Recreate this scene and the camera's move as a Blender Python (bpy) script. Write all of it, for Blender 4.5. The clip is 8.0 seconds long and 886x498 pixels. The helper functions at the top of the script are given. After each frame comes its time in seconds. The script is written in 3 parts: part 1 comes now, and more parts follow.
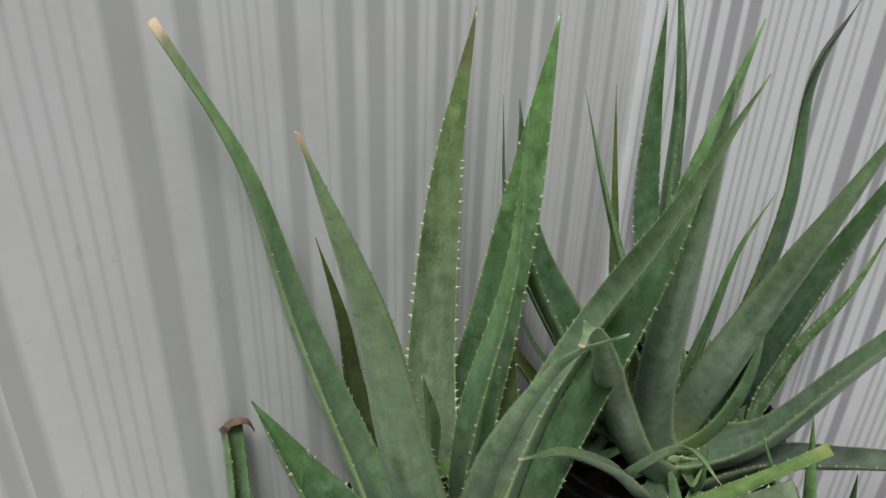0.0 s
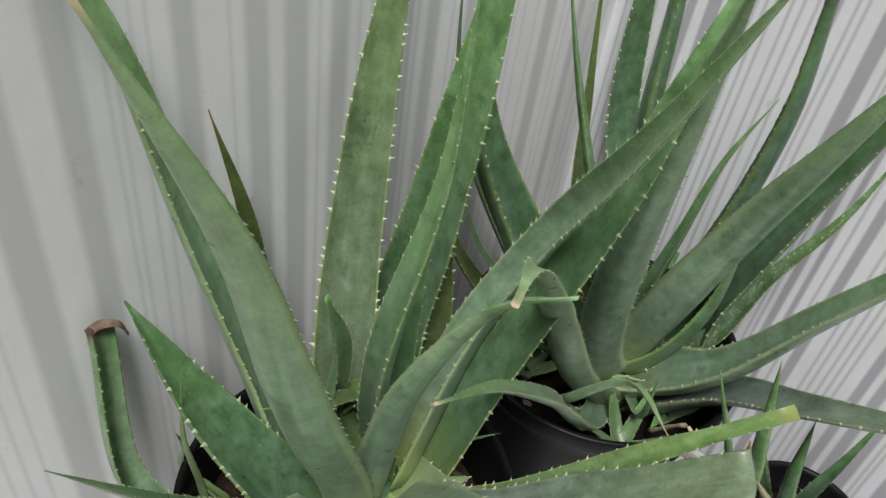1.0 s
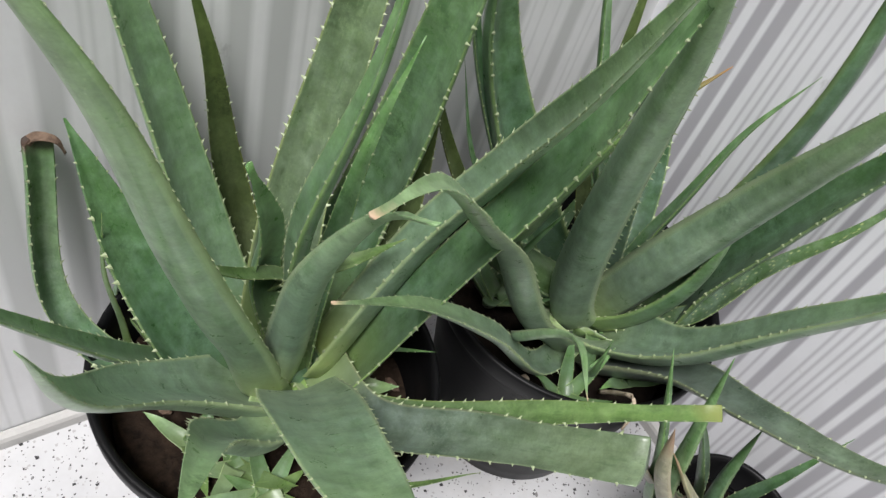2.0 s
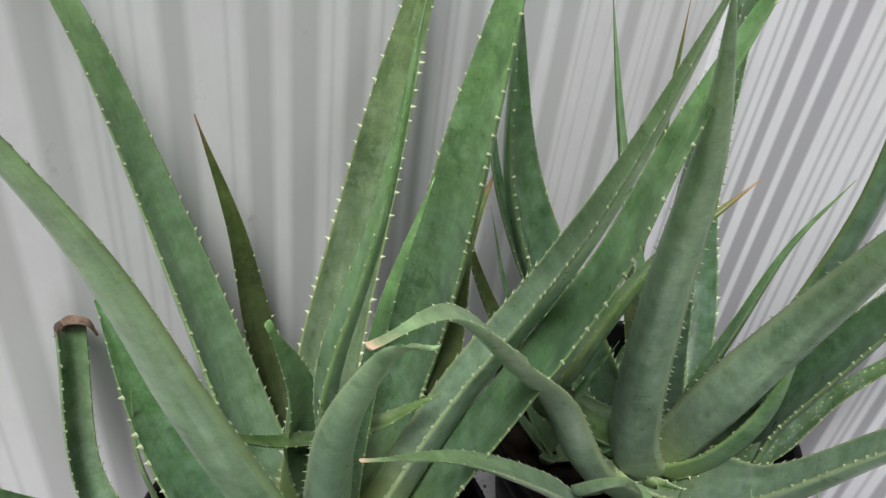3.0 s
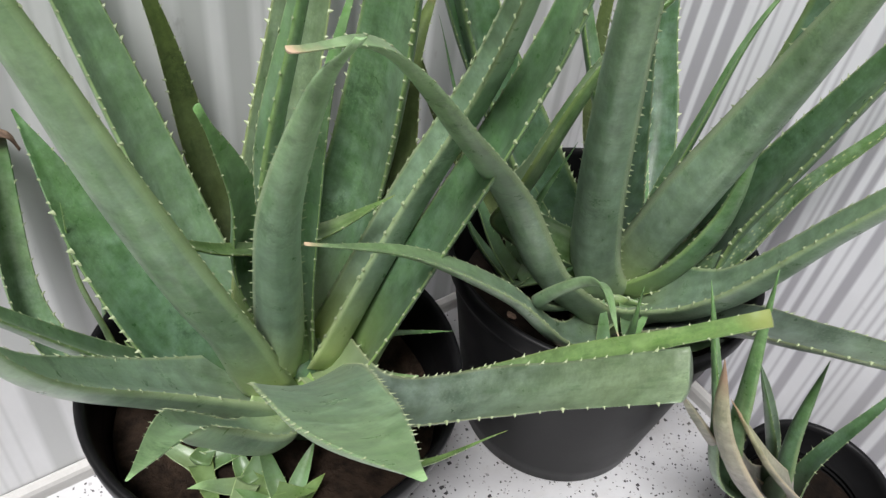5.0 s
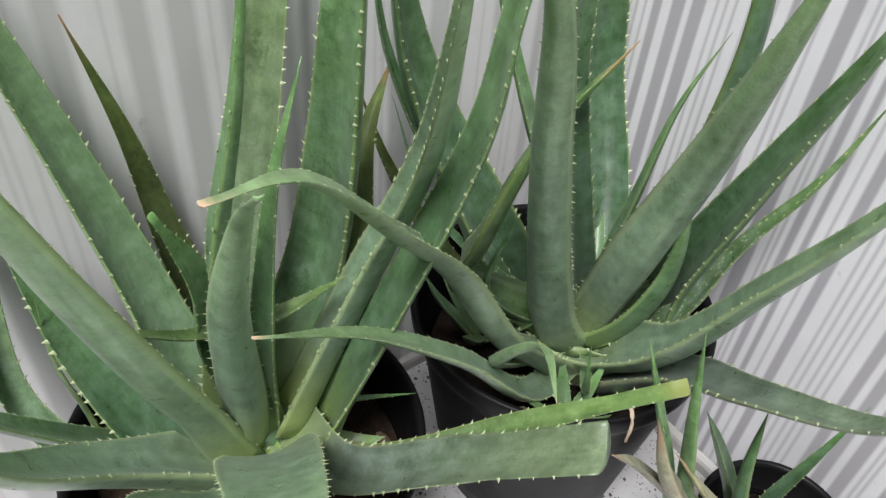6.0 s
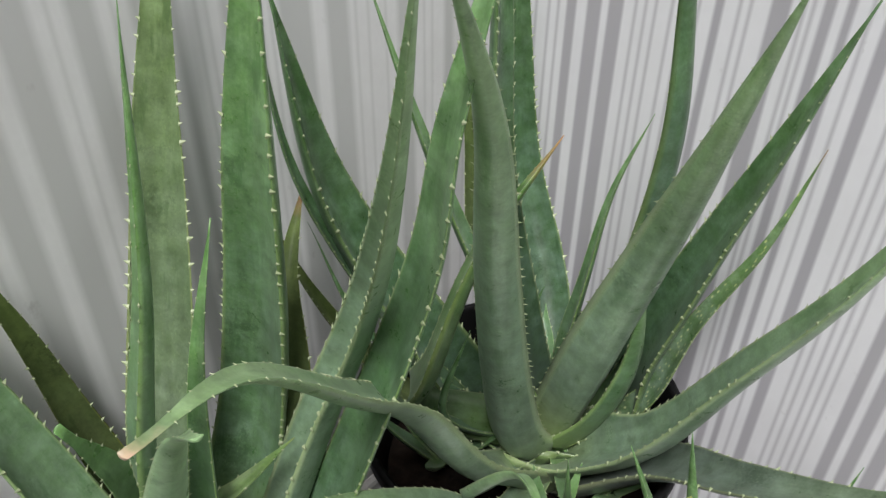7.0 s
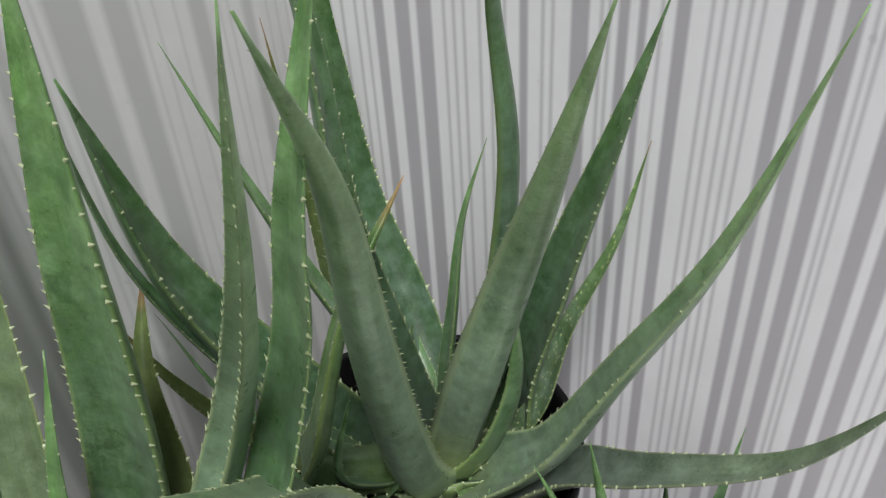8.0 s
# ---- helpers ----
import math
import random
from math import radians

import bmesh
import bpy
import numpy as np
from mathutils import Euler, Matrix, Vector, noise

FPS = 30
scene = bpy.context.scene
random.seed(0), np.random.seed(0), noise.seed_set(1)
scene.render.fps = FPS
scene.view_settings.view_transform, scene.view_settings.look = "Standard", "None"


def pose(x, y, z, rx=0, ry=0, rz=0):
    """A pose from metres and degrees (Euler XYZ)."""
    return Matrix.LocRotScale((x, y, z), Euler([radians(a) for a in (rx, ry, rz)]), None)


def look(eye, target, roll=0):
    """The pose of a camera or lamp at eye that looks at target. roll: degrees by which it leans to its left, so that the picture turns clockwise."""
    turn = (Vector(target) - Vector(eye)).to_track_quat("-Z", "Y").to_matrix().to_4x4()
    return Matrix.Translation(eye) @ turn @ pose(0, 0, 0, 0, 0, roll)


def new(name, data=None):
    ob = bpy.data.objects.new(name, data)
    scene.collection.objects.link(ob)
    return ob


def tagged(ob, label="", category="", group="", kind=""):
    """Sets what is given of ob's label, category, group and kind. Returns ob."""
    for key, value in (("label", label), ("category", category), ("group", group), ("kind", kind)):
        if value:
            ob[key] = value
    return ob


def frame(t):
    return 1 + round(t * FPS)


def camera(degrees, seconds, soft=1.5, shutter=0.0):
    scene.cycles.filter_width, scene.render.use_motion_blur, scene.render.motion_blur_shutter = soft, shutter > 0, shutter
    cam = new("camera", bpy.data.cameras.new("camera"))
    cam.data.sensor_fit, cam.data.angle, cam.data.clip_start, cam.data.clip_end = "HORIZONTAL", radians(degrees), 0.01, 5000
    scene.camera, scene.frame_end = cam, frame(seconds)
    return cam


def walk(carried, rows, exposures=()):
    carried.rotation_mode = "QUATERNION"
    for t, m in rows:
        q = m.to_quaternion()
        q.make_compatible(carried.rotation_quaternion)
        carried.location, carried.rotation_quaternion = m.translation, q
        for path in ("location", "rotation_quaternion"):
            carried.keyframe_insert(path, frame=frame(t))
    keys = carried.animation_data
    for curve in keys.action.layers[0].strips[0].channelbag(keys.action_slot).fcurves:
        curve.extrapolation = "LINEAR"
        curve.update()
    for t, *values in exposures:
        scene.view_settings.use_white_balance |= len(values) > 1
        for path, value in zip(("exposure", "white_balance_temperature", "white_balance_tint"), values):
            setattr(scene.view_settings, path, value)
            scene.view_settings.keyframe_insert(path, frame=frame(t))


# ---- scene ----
cam = camera(57.97, 8.0, soft=1.4)
ROWS = [  # seconds, place in metres, turn in degrees
    (0.0, 0.0674, 0.0356, 0.8951, 59.71, -1.63, 4.60),
    (0.5, 0.0714, 0.0677, 0.8786, 58.12, -3.32, 4.19),
    (1.0, 0.0890, 0.1617, 0.8574, 49.02, -6.99, 5.62),
    (1.2, 0.0975, 0.1803, 0.8525, 45.91, -7.55, 6.16),
    (2.3, 0.1909, 0.2144, 0.8458, 39.25, -14.71, 22.17),
    (2.5, 0.1958, 0.2187, 0.8515, 41.16, -12.47, 21.49),
    (3.0, 0.1995, 0.2164, 0.8239, 52.44, -6.35, 19.14),
    (3.5, 0.2138, 0.2200, 0.7801, 51.41, -6.42, 19.22),
    (4.0, 0.2167, 0.2173, 0.7651, 50.68, -6.73, 19.43),
    (4.5, 0.2325, 0.2187, 0.7372, 48.54, -5.53, 16.00),
    (4.7, 0.2219, 0.2101, 0.7437, 45.57, -5.30, 15.45),
    (5.8, 0.2534, 0.1928, 0.7998, 45.67, -7.28, 17.10),
    (6.0, 0.2614, 0.2081, 0.8136, 47.18, -3.85, 14.45),
    (6.5, 0.2485, 0.2447, 0.8164, 51.53, 1.16, 8.33),
    (7.0, 0.2319, 0.2662, 0.8110, 52.91, -0.40, 3.63),
    (7.5, 0.2222, 0.3032, 0.8153, 53.88, 1.86, -6.76),
    (8.0, 0.2313, 0.2904, 0.8194, 53.92, 3.21, -11.87),
]
walk(cam, [(t, pose(x, y, z, rx, ry, rz)) for t, x, y, z, rx, ry, rz in ROWS],
     exposures=[(0.0, -0.63, 6600, 8), (1.0, -0.38, 6600, 9), (2.5, -0.15, 6500, 10), (3.5, -0.15, 6500, 10), (4.5, 0.0, 6500, 10), (6.0, -0.05, 6550, 10), (7.0, -0.27, 6600, 9), (8.0, -0.45, 6600, 9)])

# ---- light: soft daylight from above and in front of the corner ----
world = bpy.data.worlds.new("sky")
scene.world = world
world.use_nodes = True
wn = world.node_tree.nodes
sky = wn.new("ShaderNodeTexSky")
sky.sky_type, sky.sun_disc = "NISHITA", False
sky.sun_elevation, sky.sun_rotation = radians(63), radians(186)
sky.air_density, sky.dust_density, sky.ozone_density = 1.0, 4.0, 0.6
world.node_tree.links.new(sky.outputs[0], wn["Background"].inputs[0])
wn["Background"].inputs[1].default_value = 0.068
sun = new("sun", bpy.data.lights.new("sun", "SUN"))
sun.data.energy, sun.data.angle, sun.data.color = 4.7, radians(18), (0.985, 0.985, 1.0)
sun.matrix_world = look((0.12, -0.1, 1.9), (0.2, 0.7, 0.3))


# ---- materials ----
class Mat:
    """A node material with short calls."""

    def __init__(self, name):
        self.m = bpy.data.materials.new(name)
        self.m.use_nodes = True
        self.t = self.m.node_tree
        self.n = self.t.nodes
        self.b = self.n["Principled BSDF"]

    def add(self, kind, **kw):
        nd = self.n.new(kind)
        for k, v in kw.items():
            if k in nd.inputs:
                nd.inputs[k].default_value = v
        return nd

    def link(self, a, b):
        self.t.links.new(a, b)

    def coords(self, which="Object"):
        return self.add("ShaderNodeTexCoord").outputs[which]

    def noise(self, vec, scale, detail=4.0, rough=0.6, stretch=None):
        if stretch:
            mp = self.add("ShaderNodeMapping")
            mp.inputs["Scale"].default_value = stretch
            self.link(vec, mp.inputs["Vector"])
            vec = mp.outputs[0]
        nd = self.add("ShaderNodeTexNoise", Scale=scale, Detail=detail, Roughness=rough)
        self.link(vec, nd.inputs["Vector"])
        return nd.outputs["Fac"]

    def ramp(self, fac, stops, mode="LINEAR"):
        nd = self.n.new("ShaderNodeValToRGB")
        cr = nd.color_ramp
        cr.interpolation = mode
        while len(cr.elements) < len(stops):
            cr.elements.new(0.5)
        for el, (p, c) in zip(cr.elements, stops):
            el.position = p
            el.color = (c, c, c, 1) if isinstance(c, (int, float)) else (*c, 1)
        self.link(fac, nd.inputs[0])
        return nd.outputs[0]

    def mix(self, fac, a, b, mode="MIX"):
        nd = self.n.new("ShaderNodeMix")
        nd.data_type, nd.blend_type = "RGBA", mode
        for sock, v in ((nd.inputs[0], fac), (nd.inputs[6], a), (nd.inputs[7], b)):
            if isinstance(v, (int, float)):
                sock.default_value = v
            elif isinstance(v, tuple):
                sock.default_value = (*v, 1)
            else:
                self.link(v, sock)
        return nd.outputs[2]

    def math(self, op, a, b=0.0):
        nd = self.n.new("ShaderNodeMath")
        nd.operation = op
        for sock, v in ((nd.inputs[0], a), (nd.inputs[1], b)):
            if isinstance(v, (int, float)):
                sock.default_value = v
            else:
                self.link(v, sock)
        return nd.outputs[0]

    def bump(self, height, strength, dist):
        nd = self.add("ShaderNodeBump", Strength=strength, Distance=dist)
        self.link(height, nd.inputs["Height"])
        self.link(nd.outputs[0], self.b.inputs["Normal"])

    def done(self, color=None, rough=0.5, spec=0.5, metal=0.0):
        for key, v in (("Base Color", color), ("Roughness", rough), ("Specular IOR Level", spec), ("Metallic", metal)):
            if v is None:
                continue
            if isinstance(v, tuple):
                self.b.inputs[key].default_value = (*v, 1)
            elif isinstance(v, (int, float)):
                self.b.inputs[key].default_value = v
            else:
                self.link(v, self.b.inputs[key])
        return self.m


def leaf_material(name, low, high, base, tip=None, tip_from=0.9, speckle=0.0, streak=0.3, bloom=(0.36, 0.46, 0.40), rough=0.32, spec=0.5):
    """Succulent skin: two greens, a pale foot, a greyish waxy bloom, long streaks and, if asked, a dry tip and pale warts."""
    m = Mat(name)
    uv = m.add("ShaderNodeUVMap").outputs[0]
    rnd = m.add("ShaderNodeObjectInfo").outputs["Random"]
    obj = m.coords("Object")
    sep = m.n.new("ShaderNodeSeparateXYZ")
    m.link(uv, sep.inputs[0])
    along = m.add("ShaderNodeAttribute")
    along.attribute_name = "along"
    u = along.outputs["Fac"]
    blotch = m.noise(obj, 26.0, 5.0, 0.6)
    col = m.mix(m.ramp(blotch, [(0.3, 0.0), (0.72, 1.0)]), low, high)
    col = m.mix(m.math("MULTIPLY", rnd, 0.2), col, (low[0] * 1.25, low[1] * 1.05, low[2] * 0.8))
    lines = m.noise(uv, 1.0, 3.0, 0.5, (260.0, 7.0, 1.0))
    col = m.mix(m.math("MULTIPLY", m.ramp(lines, [(0.45, 0.0), (0.75, 1.0)]), streak * 0.35), col, (high[0] * 1.25, high[1] * 1.2, high[2] * 1.2))
    wax = m.noise(obj, 60.0, 6.0, 0.7)
    col = m.mix(m.math("MULTIPLY", m.ramp(wax, [(0.42, 0.0), (0.7, 1.0)]), 0.28), col, bloom)
    scuff = m.noise(obj, 13.0, 7.0, 0.75)
    col = m.mix(m.math("MULTIPLY", m.ramp(scuff, [(0.56, 0.0), (0.64, 1.0)]), 0.7), col, (low[0] * 0.55, low[1] * 0.6, low[2] * 0.55))
    smudge = m.noise(uv, 1.0, 4.0, 0.65, (75.0, 16.0, 1.0))
    col = m.mix(m.math("MULTIPLY", m.ramp(smudge, [(0.55, 0.0), (0.64, 1.0)]), 0.6), col, (low[0] * 0.75, low[1] * 0.85, low[2] * 0.7))
    fl = m.add("ShaderNodeTexVoronoi", Scale=1.0)
    fm = m.add("ShaderNodeMapping")
    fm.inputs["Scale"].default_value = (520.0, 230.0, 1.0)
    m.link(uv, fm.inputs["Vector"])
    m.link(fm.outputs[0], fl.inputs["Vector"])
    fleck = m.math("MULTIPLY", m.ramp(fl.outputs["Distance"], [(0.1, 1.0), (0.28, 0.0)]), m.ramp(scuff, [(0.42, 0.0), (0.6, 0.3)]))
    col = m.mix(fleck, col, (high[0] * 1.7, high[1] * 1.5, high[2] * 1.5))
    if speckle:
        vo = m.add("ShaderNodeTexVoronoi", Scale=1.0)
        mp = m.add("ShaderNodeMapping")
        mp.inputs["Scale"].default_value = (330.0, 150.0, 1.0)
        m.link(uv, mp.inputs["Vector"])
        m.link(mp.outputs[0], vo.inputs["Vector"])
        dots = m.ramp(vo.outputs["Distance"], [(0.12, 1.0), (0.3, 0.0)])
        col = m.mix(m.math("MULTIPLY", dots, speckle), col, (0.42, 0.46, 0.22))
    fine = m.noise(obj, 420.0, 3.0, 0.7)
    col = m.mix(1.0, col, m.ramp(fine, [(0.32, 0.92), (0.68, 1.07)]), "MULTIPLY")
    bands = m.noise(uv, 1.0, 3.0, 0.6, (85.0, 6.0, 1.0))
    col = m.mix(1.0, col, m.ramp(bands, [(0.3, 0.82), (0.7, 1.16)]), "MULTIPLY")
    mott = m.noise(obj, 70.0, 3.0, 0.55)
    col = m.mix(1.0, col, m.ramp(mott, [(0.32, 0.80), (0.66, 1.14)]), "MULTIPLY")
    # waxy, bluish low down, yellower to the thin tip; low shade and backlight painted in
    col = m.mix(1.0, col, m.ramp(u, [(0.12, (0.86, 0.83, 0.98)), (0.5, (1.07, 1.09, 1.14)), (0.85, (1.34, 1.40, 1.10))]), "MULTIPLY")
    ft = m.add("ShaderNodeAttribute")
    ft.attribute_name = "foot"
    col = m.mix(ft.outputs["Fac"], col, base)
    rimn = m.add("ShaderNodeAttribute")
    rimn.attribute_name = "rim"
    col = m.mix(m.math("MULTIPLY", m.ramp(rimn.outputs["Fac"], [(0.9, 0.0), (1.0, 0.7)]), m.ramp(u, [(0.55, 1.0), (0.85, 0.0)])), col, (high[0] * 1.5 + 0.06, high[1] * 1.35 + 0.05, high[2] * 1.2))
    if tip:
        edge = m.math("ADD", u, m.math("MULTIPLY", m.math("SUBTRACT", blotch, 0.5), 0.12))
        col = m.mix(m.ramp(edge, [(tip_from, 0.0), (min(tip_from + 0.09, 1.0), 1.0)]), col, tip)
    grain = m.math("ADD", m.math("MULTIPLY", m.noise(obj, 260.0, 3.0, 0.6), 0.35), m.math("MULTIPLY", lines, 0.65))
    m.bump(grain, 0.28, 0.001)
    m.b.inputs["Subsurface Weight"].default_value = 0.04
    m.b.inputs["Subsurface Radius"].default_value = (0.004, 0.008, 0.003)
    ro = m.ramp(wax, [(0.3, rough - 0.08), (0.75, rough + 0.16)])
    m.b.inputs["Sheen Weight"].default_value = 0.05
    m.b.inputs["Sheen Roughness"].default_value = 0.45
    m.b.inputs["Sheen Tint"].default_value = (0.86, 0.95, 0.88, 1)
    m.b.inputs["Coat Weight"].default_value = 0.04
    m.b.inputs["Coat Roughness"].default_value = 0.3
    return m.done(col, ro, spec)


GREEN = leaf_material("aloe_skin", (0.060, 0.134, 0.048), (0.129, 0.238, 0.097), (0.22, 0.32, 0.10), bloom=(0.30, 0.43, 0.31))
GREY = leaf_material("aloe_skin_waxy", (0.136, 0.225, 0.119), (0.218, 0.325, 0.191), (0.34, 0.43, 0.11), bloom=(0.31, 0.43, 0.33))
DULL = leaf_material("aloe_skin_dull", (0.075, 0.111, 0.073), (0.128, 0.168, 0.121), (0.26, 0.35, 0.14), bloom=(0.28, 0.36, 0.3))
MATURE = leaf_material("aloe_skin_mature", (0.070, 0.112, 0.049), (0.136, 0.196, 0.097), (0.22, 0.32, 0.10), tip=(0.15, 0.14, 0.065), tip_from=0.86, bloom=(0.25, 0.33, 0.22))
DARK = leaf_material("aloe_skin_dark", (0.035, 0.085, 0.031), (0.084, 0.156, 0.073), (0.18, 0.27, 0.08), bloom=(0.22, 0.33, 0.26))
OLIVE = leaf_material("aloe_skin_olive", (0.037, 0.059, 0.016), (0.081, 0.107, 0.035), (0.16, 0.25, 0.05), tip=(0.2, 0.11, 0.045), tip_from=0.9, bloom=(0.14, 0.19, 0.08), rough=0.6, spec=0.2)
LIME = leaf_material("aloe_skin_yellow_green", (0.060, 0.113, 0.035), (0.111, 0.173, 0.065), (0.24, 0.37, 0.10), tip=(0.21, 0.25, 0.07), tip_from=0.94, bloom=(0.3, 0.42, 0.2))
ORANGETIP = leaf_material("aloe_skin_orange_tip", (0.050, 0.106, 0.030), (0.107, 0.172, 0.068), (0.18, 0.3, 0.08), tip=(0.46, 0.22, 0.06), tip_from=0.9, bloom=(0.27, 0.4, 0.22))
PINKTIP = leaf_material("aloe_skin_dry_tip", (0.153, 0.268, 0.126), (0.247, 0.382, 0.203), (0.34, 0.43, 0.11), tip=(0.50, 0.36, 0.24), tip_from=0.965, bloom=(0.31, 0.41, 0.32))
ARCHED = leaf_material("aloe_skin_arched", (0.104, 0.175, 0.090), (0.167, 0.249, 0.144), (0.34, 0.43, 0.11), tip=(0.50, 0.36, 0.24), tip_from=0.965, bloom=(0.31, 0.41, 0.32))
WARTY = leaf_material("aloe_skin_warty", (0.054, 0.115, 0.042), (0.119, 0.184, 0.079), (0.2, 0.3, 0.07), tip=(0.3, 0.17, 0.1), tip_from=0.95, speckle=0.8)
BROWNEND = leaf_material("aloe_skin_brown_end", (0.069, 0.138, 0.063), (0.138, 0.211, 0.115), (0.2, 0.3, 0.09), tip=(0.06, 0.032, 0.02), tip_from=0.955)
CREAMTIP = leaf_material("aloe_skin_cream_tip", (0.118, 0.216, 0.095), (0.191, 0.316, 0.160), (0.34, 0.43, 0.11), tip=(0.72, 0.56, 0.40), tip_from=0.95, bloom=(0.31, 0.41, 0.32))
DRY = leaf_material("aloe_skin_dry", (0.158, 0.156, 0.104), (0.316, 0.285, 0.230), (0.22, 0.24, 0.12), tip=(0.36, 0.24, 0.15), tip_from=0.85, bloom=(0.45, 0.42, 0.34), rough=0.55)


def tooth_material():
    m = Mat("tooth_horn")
    f = m.noise(m.coords(), 300.0)
    return m.done(m.ramp(f, [(0.3, (0.26, 0.33, 0.16)), (0.7, (0.50, 0.55, 0.36))]), 0.5, 0.4)


TOOTH = tooth_material()


def plastic_material():
    m = Mat("black_pot_plastic")
    o = m.coords()
    dust = m.noise(o, 9.0, 7.0, 0.7)
    fine = m.noise(o, 180.0, 4.0, 0.7)
    col = m.mix(m.ramp(dust, [(0.4, 0.0), (0.75, 0.6)]), (0.005, 0.005, 0.0055), (0.014, 0.0138, 0.014))
    spots = m.ramp(m.noise(o, 75.0, 5.0, 0.8), [(0.66, 0.0), (0.74, 1.0)])
    col = m.mix(m.math("MULTIPLY", spots, 0.3), col, (0.12, 0.105, 0.085))
    m.bump(fine, 0.08, 0.0006)
    return m.done(col, m.ramp(dust, [(0.3, 0.34), (0.8, 0.48)]), 0.14)


PLASTIC = plastic_material()


def soil_material(name, k):
    m = Mat(name)
    o = m.coords()
    a, b = m.noise(o, 90.0, 8.0, 0.75), m.noise(o, 22.0, 6.0, 0.7)
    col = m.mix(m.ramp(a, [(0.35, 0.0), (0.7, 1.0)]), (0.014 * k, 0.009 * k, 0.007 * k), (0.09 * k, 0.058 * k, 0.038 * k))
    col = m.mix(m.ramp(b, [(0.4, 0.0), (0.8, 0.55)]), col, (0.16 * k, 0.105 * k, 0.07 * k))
    m.bump(a, 1.0, 0.006)
    return m.done(col, 0.95, 0.15)


SOIL = soil_material("dry_potting_soil", 0.5)
# same soil, nearly black: the shade down inside the pots is in its colour
SOIL_SHADED = soil_material("shaded_potting_soil", 0.16)


def bark_material(name, dark, light):
    m = Mat(name)
    o = m.coords()
    a = m.noise(o, 120.0, 6.0, 0.7)
    m.bump(a, 0.6, 0.002)
    return m.done(m.ramp(a, [(0.3, dark), (0.72, light)]), 0.85, 0.2)


CHIP = bark_material("dry_bark", (0.05, 0.032, 0.022), (0.26, 0.18, 0.13))
ROOT = bark_material("dry_root_skin", (0.34, 0.25, 0.17), (0.62, 0.53, 0.42))


def terrazzo_material():
    m = Mat("terrazzo")
    o = m.coords()
    warp = m.mix(0.011, o, m.add("ShaderNodeTexNoise", Scale=170.0, Detail=4.0).outputs["Color"], "ADD")
    base = m.ramp(m.noise(o, 5.0, 6.0, 0.7), [(0.3, (0.50, 0.50, 0.51)), (0.7, (0.64, 0.635, 0.64))])
    out = base
    for scale, cut, keep, shade in ((140.0, 0.38, 0.76, (0.045, 0.043, 0.045)), (260.0, 0.36, 0.70, (0.07, 0.068, 0.07)), (190.0, 0.40, 0.78, (0.42, 0.41, 0.41))):
        vo = m.add("ShaderNodeTexVoronoi", Scale=scale, Randomness=1.0)
        vo.distance = "MANHATTAN"
        m.link(warp, vo.inputs["Vector"])
        chip = m.ramp(vo.outputs["Distance"], [(cut, 1.0), (cut + 0.07, 0.0)])
        sepc = m.n.new("ShaderNodeSeparateColor")
        m.link(vo.outputs["Color"], sepc.inputs[0])
        pick = m.ramp(sepc.outputs[0], [(keep, 0.0), (keep + 0.02, 1.0)])
        out = m.mix(m.math("MULTIPLY", chip, pick), out, shade)
    dirt = m.ramp(m.noise(o, 16.0, 7.0, 0.75), [(0.52, 0.0), (0.8, 0.4)])
    out = m.mix(dirt, out, (0.42, 0.39, 0.35))
    return m.done(out, m.ramp(m.noise(o, 30.0), [(0.3, 0.3), (0.7, 0.5)]), 0.4)


TERRAZZO = terrazzo_material()


def stripe_material(name, bands, lines, shade, soft, faint=0.6, tint=1.0, grime=0.3):
    """White panel printed with soft grey bands; bands and lines are (from, to) along the wall in metres."""
    m = Mat(name)
    o = m.coords()
    sep = m.n.new("ShaderNodeSeparateXYZ")
    wob = m.mix(0.0008, o, m.add("ShaderNodeTexNoise", Scale=3.0).outputs["Color"], "ADD")
    m.link(wob, sep.inputs[0])
    col = m.ramp(m.noise(o, 7.0, 6.0, 0.7), [(0.3, (0.75, 0.754, 0.757 * tint)), (0.72, (0.82, 0.824, 0.825 * tint))])
    allb = [(a, b, min(soft, (b - a) * 0.45), 1.0) for a, b in bands] + [(a, b, min(soft, 0.0014), faint) for a, b in lines]
    allb.sort()
    for i in range(0, len(allb), 7):
        group = allb[i:i + 7]
        lo, span = group[0][0] - 0.004, max(g[1] for g in group) - group[0][0] + 0.008
        x = m.math("DIVIDE", m.math("SUBTRACT", sep.outputs[0], lo), span)
        stops = []
        for a, b, s, v in group:
            stops += [((a - s - lo) / span, 0.0), ((a + s - lo) / span, v), ((b - s - lo) / span, v), ((b + s - lo) / span, 0.0)]
        col = m.mix(m.ramp(x, stops), col, shade)
    smear = m.ramp(m.noise(o, 4.0, 7.0, 0.75, (1.0, 1.0, 0.5)), [(0.46, 0.0), (0.8, grime)])
    col = m.mix(smear, col, (0.52, 0.51, 0.50))
    mould = m.ramp(m.noise(o, 42.0, 4.0, 0.6, (1.0, 1.0, 0.6)), [(0.66, 0.0), (0.76, 0.5)])
    col = m.mix(mould, col, (0.34, 0.33, 0.32))
    m.bump(m.noise(o, 160.0, 3.0), 0.05, 0.0005)
    return m.done(col, 0.42, 0.35)


# ---- geometry helpers ----
def mesh_from(name, verts, faces, mat, smooth=True):
    me = bpy.data.meshes.new(name)
    me.from_pydata([tuple(v) for v in verts], [], faces)
    me.materials.append(mat)
    if smooth:
        me.polygons.foreach_set("use_smooth", [True] * len(me.polygons))
    me.update()
    return me


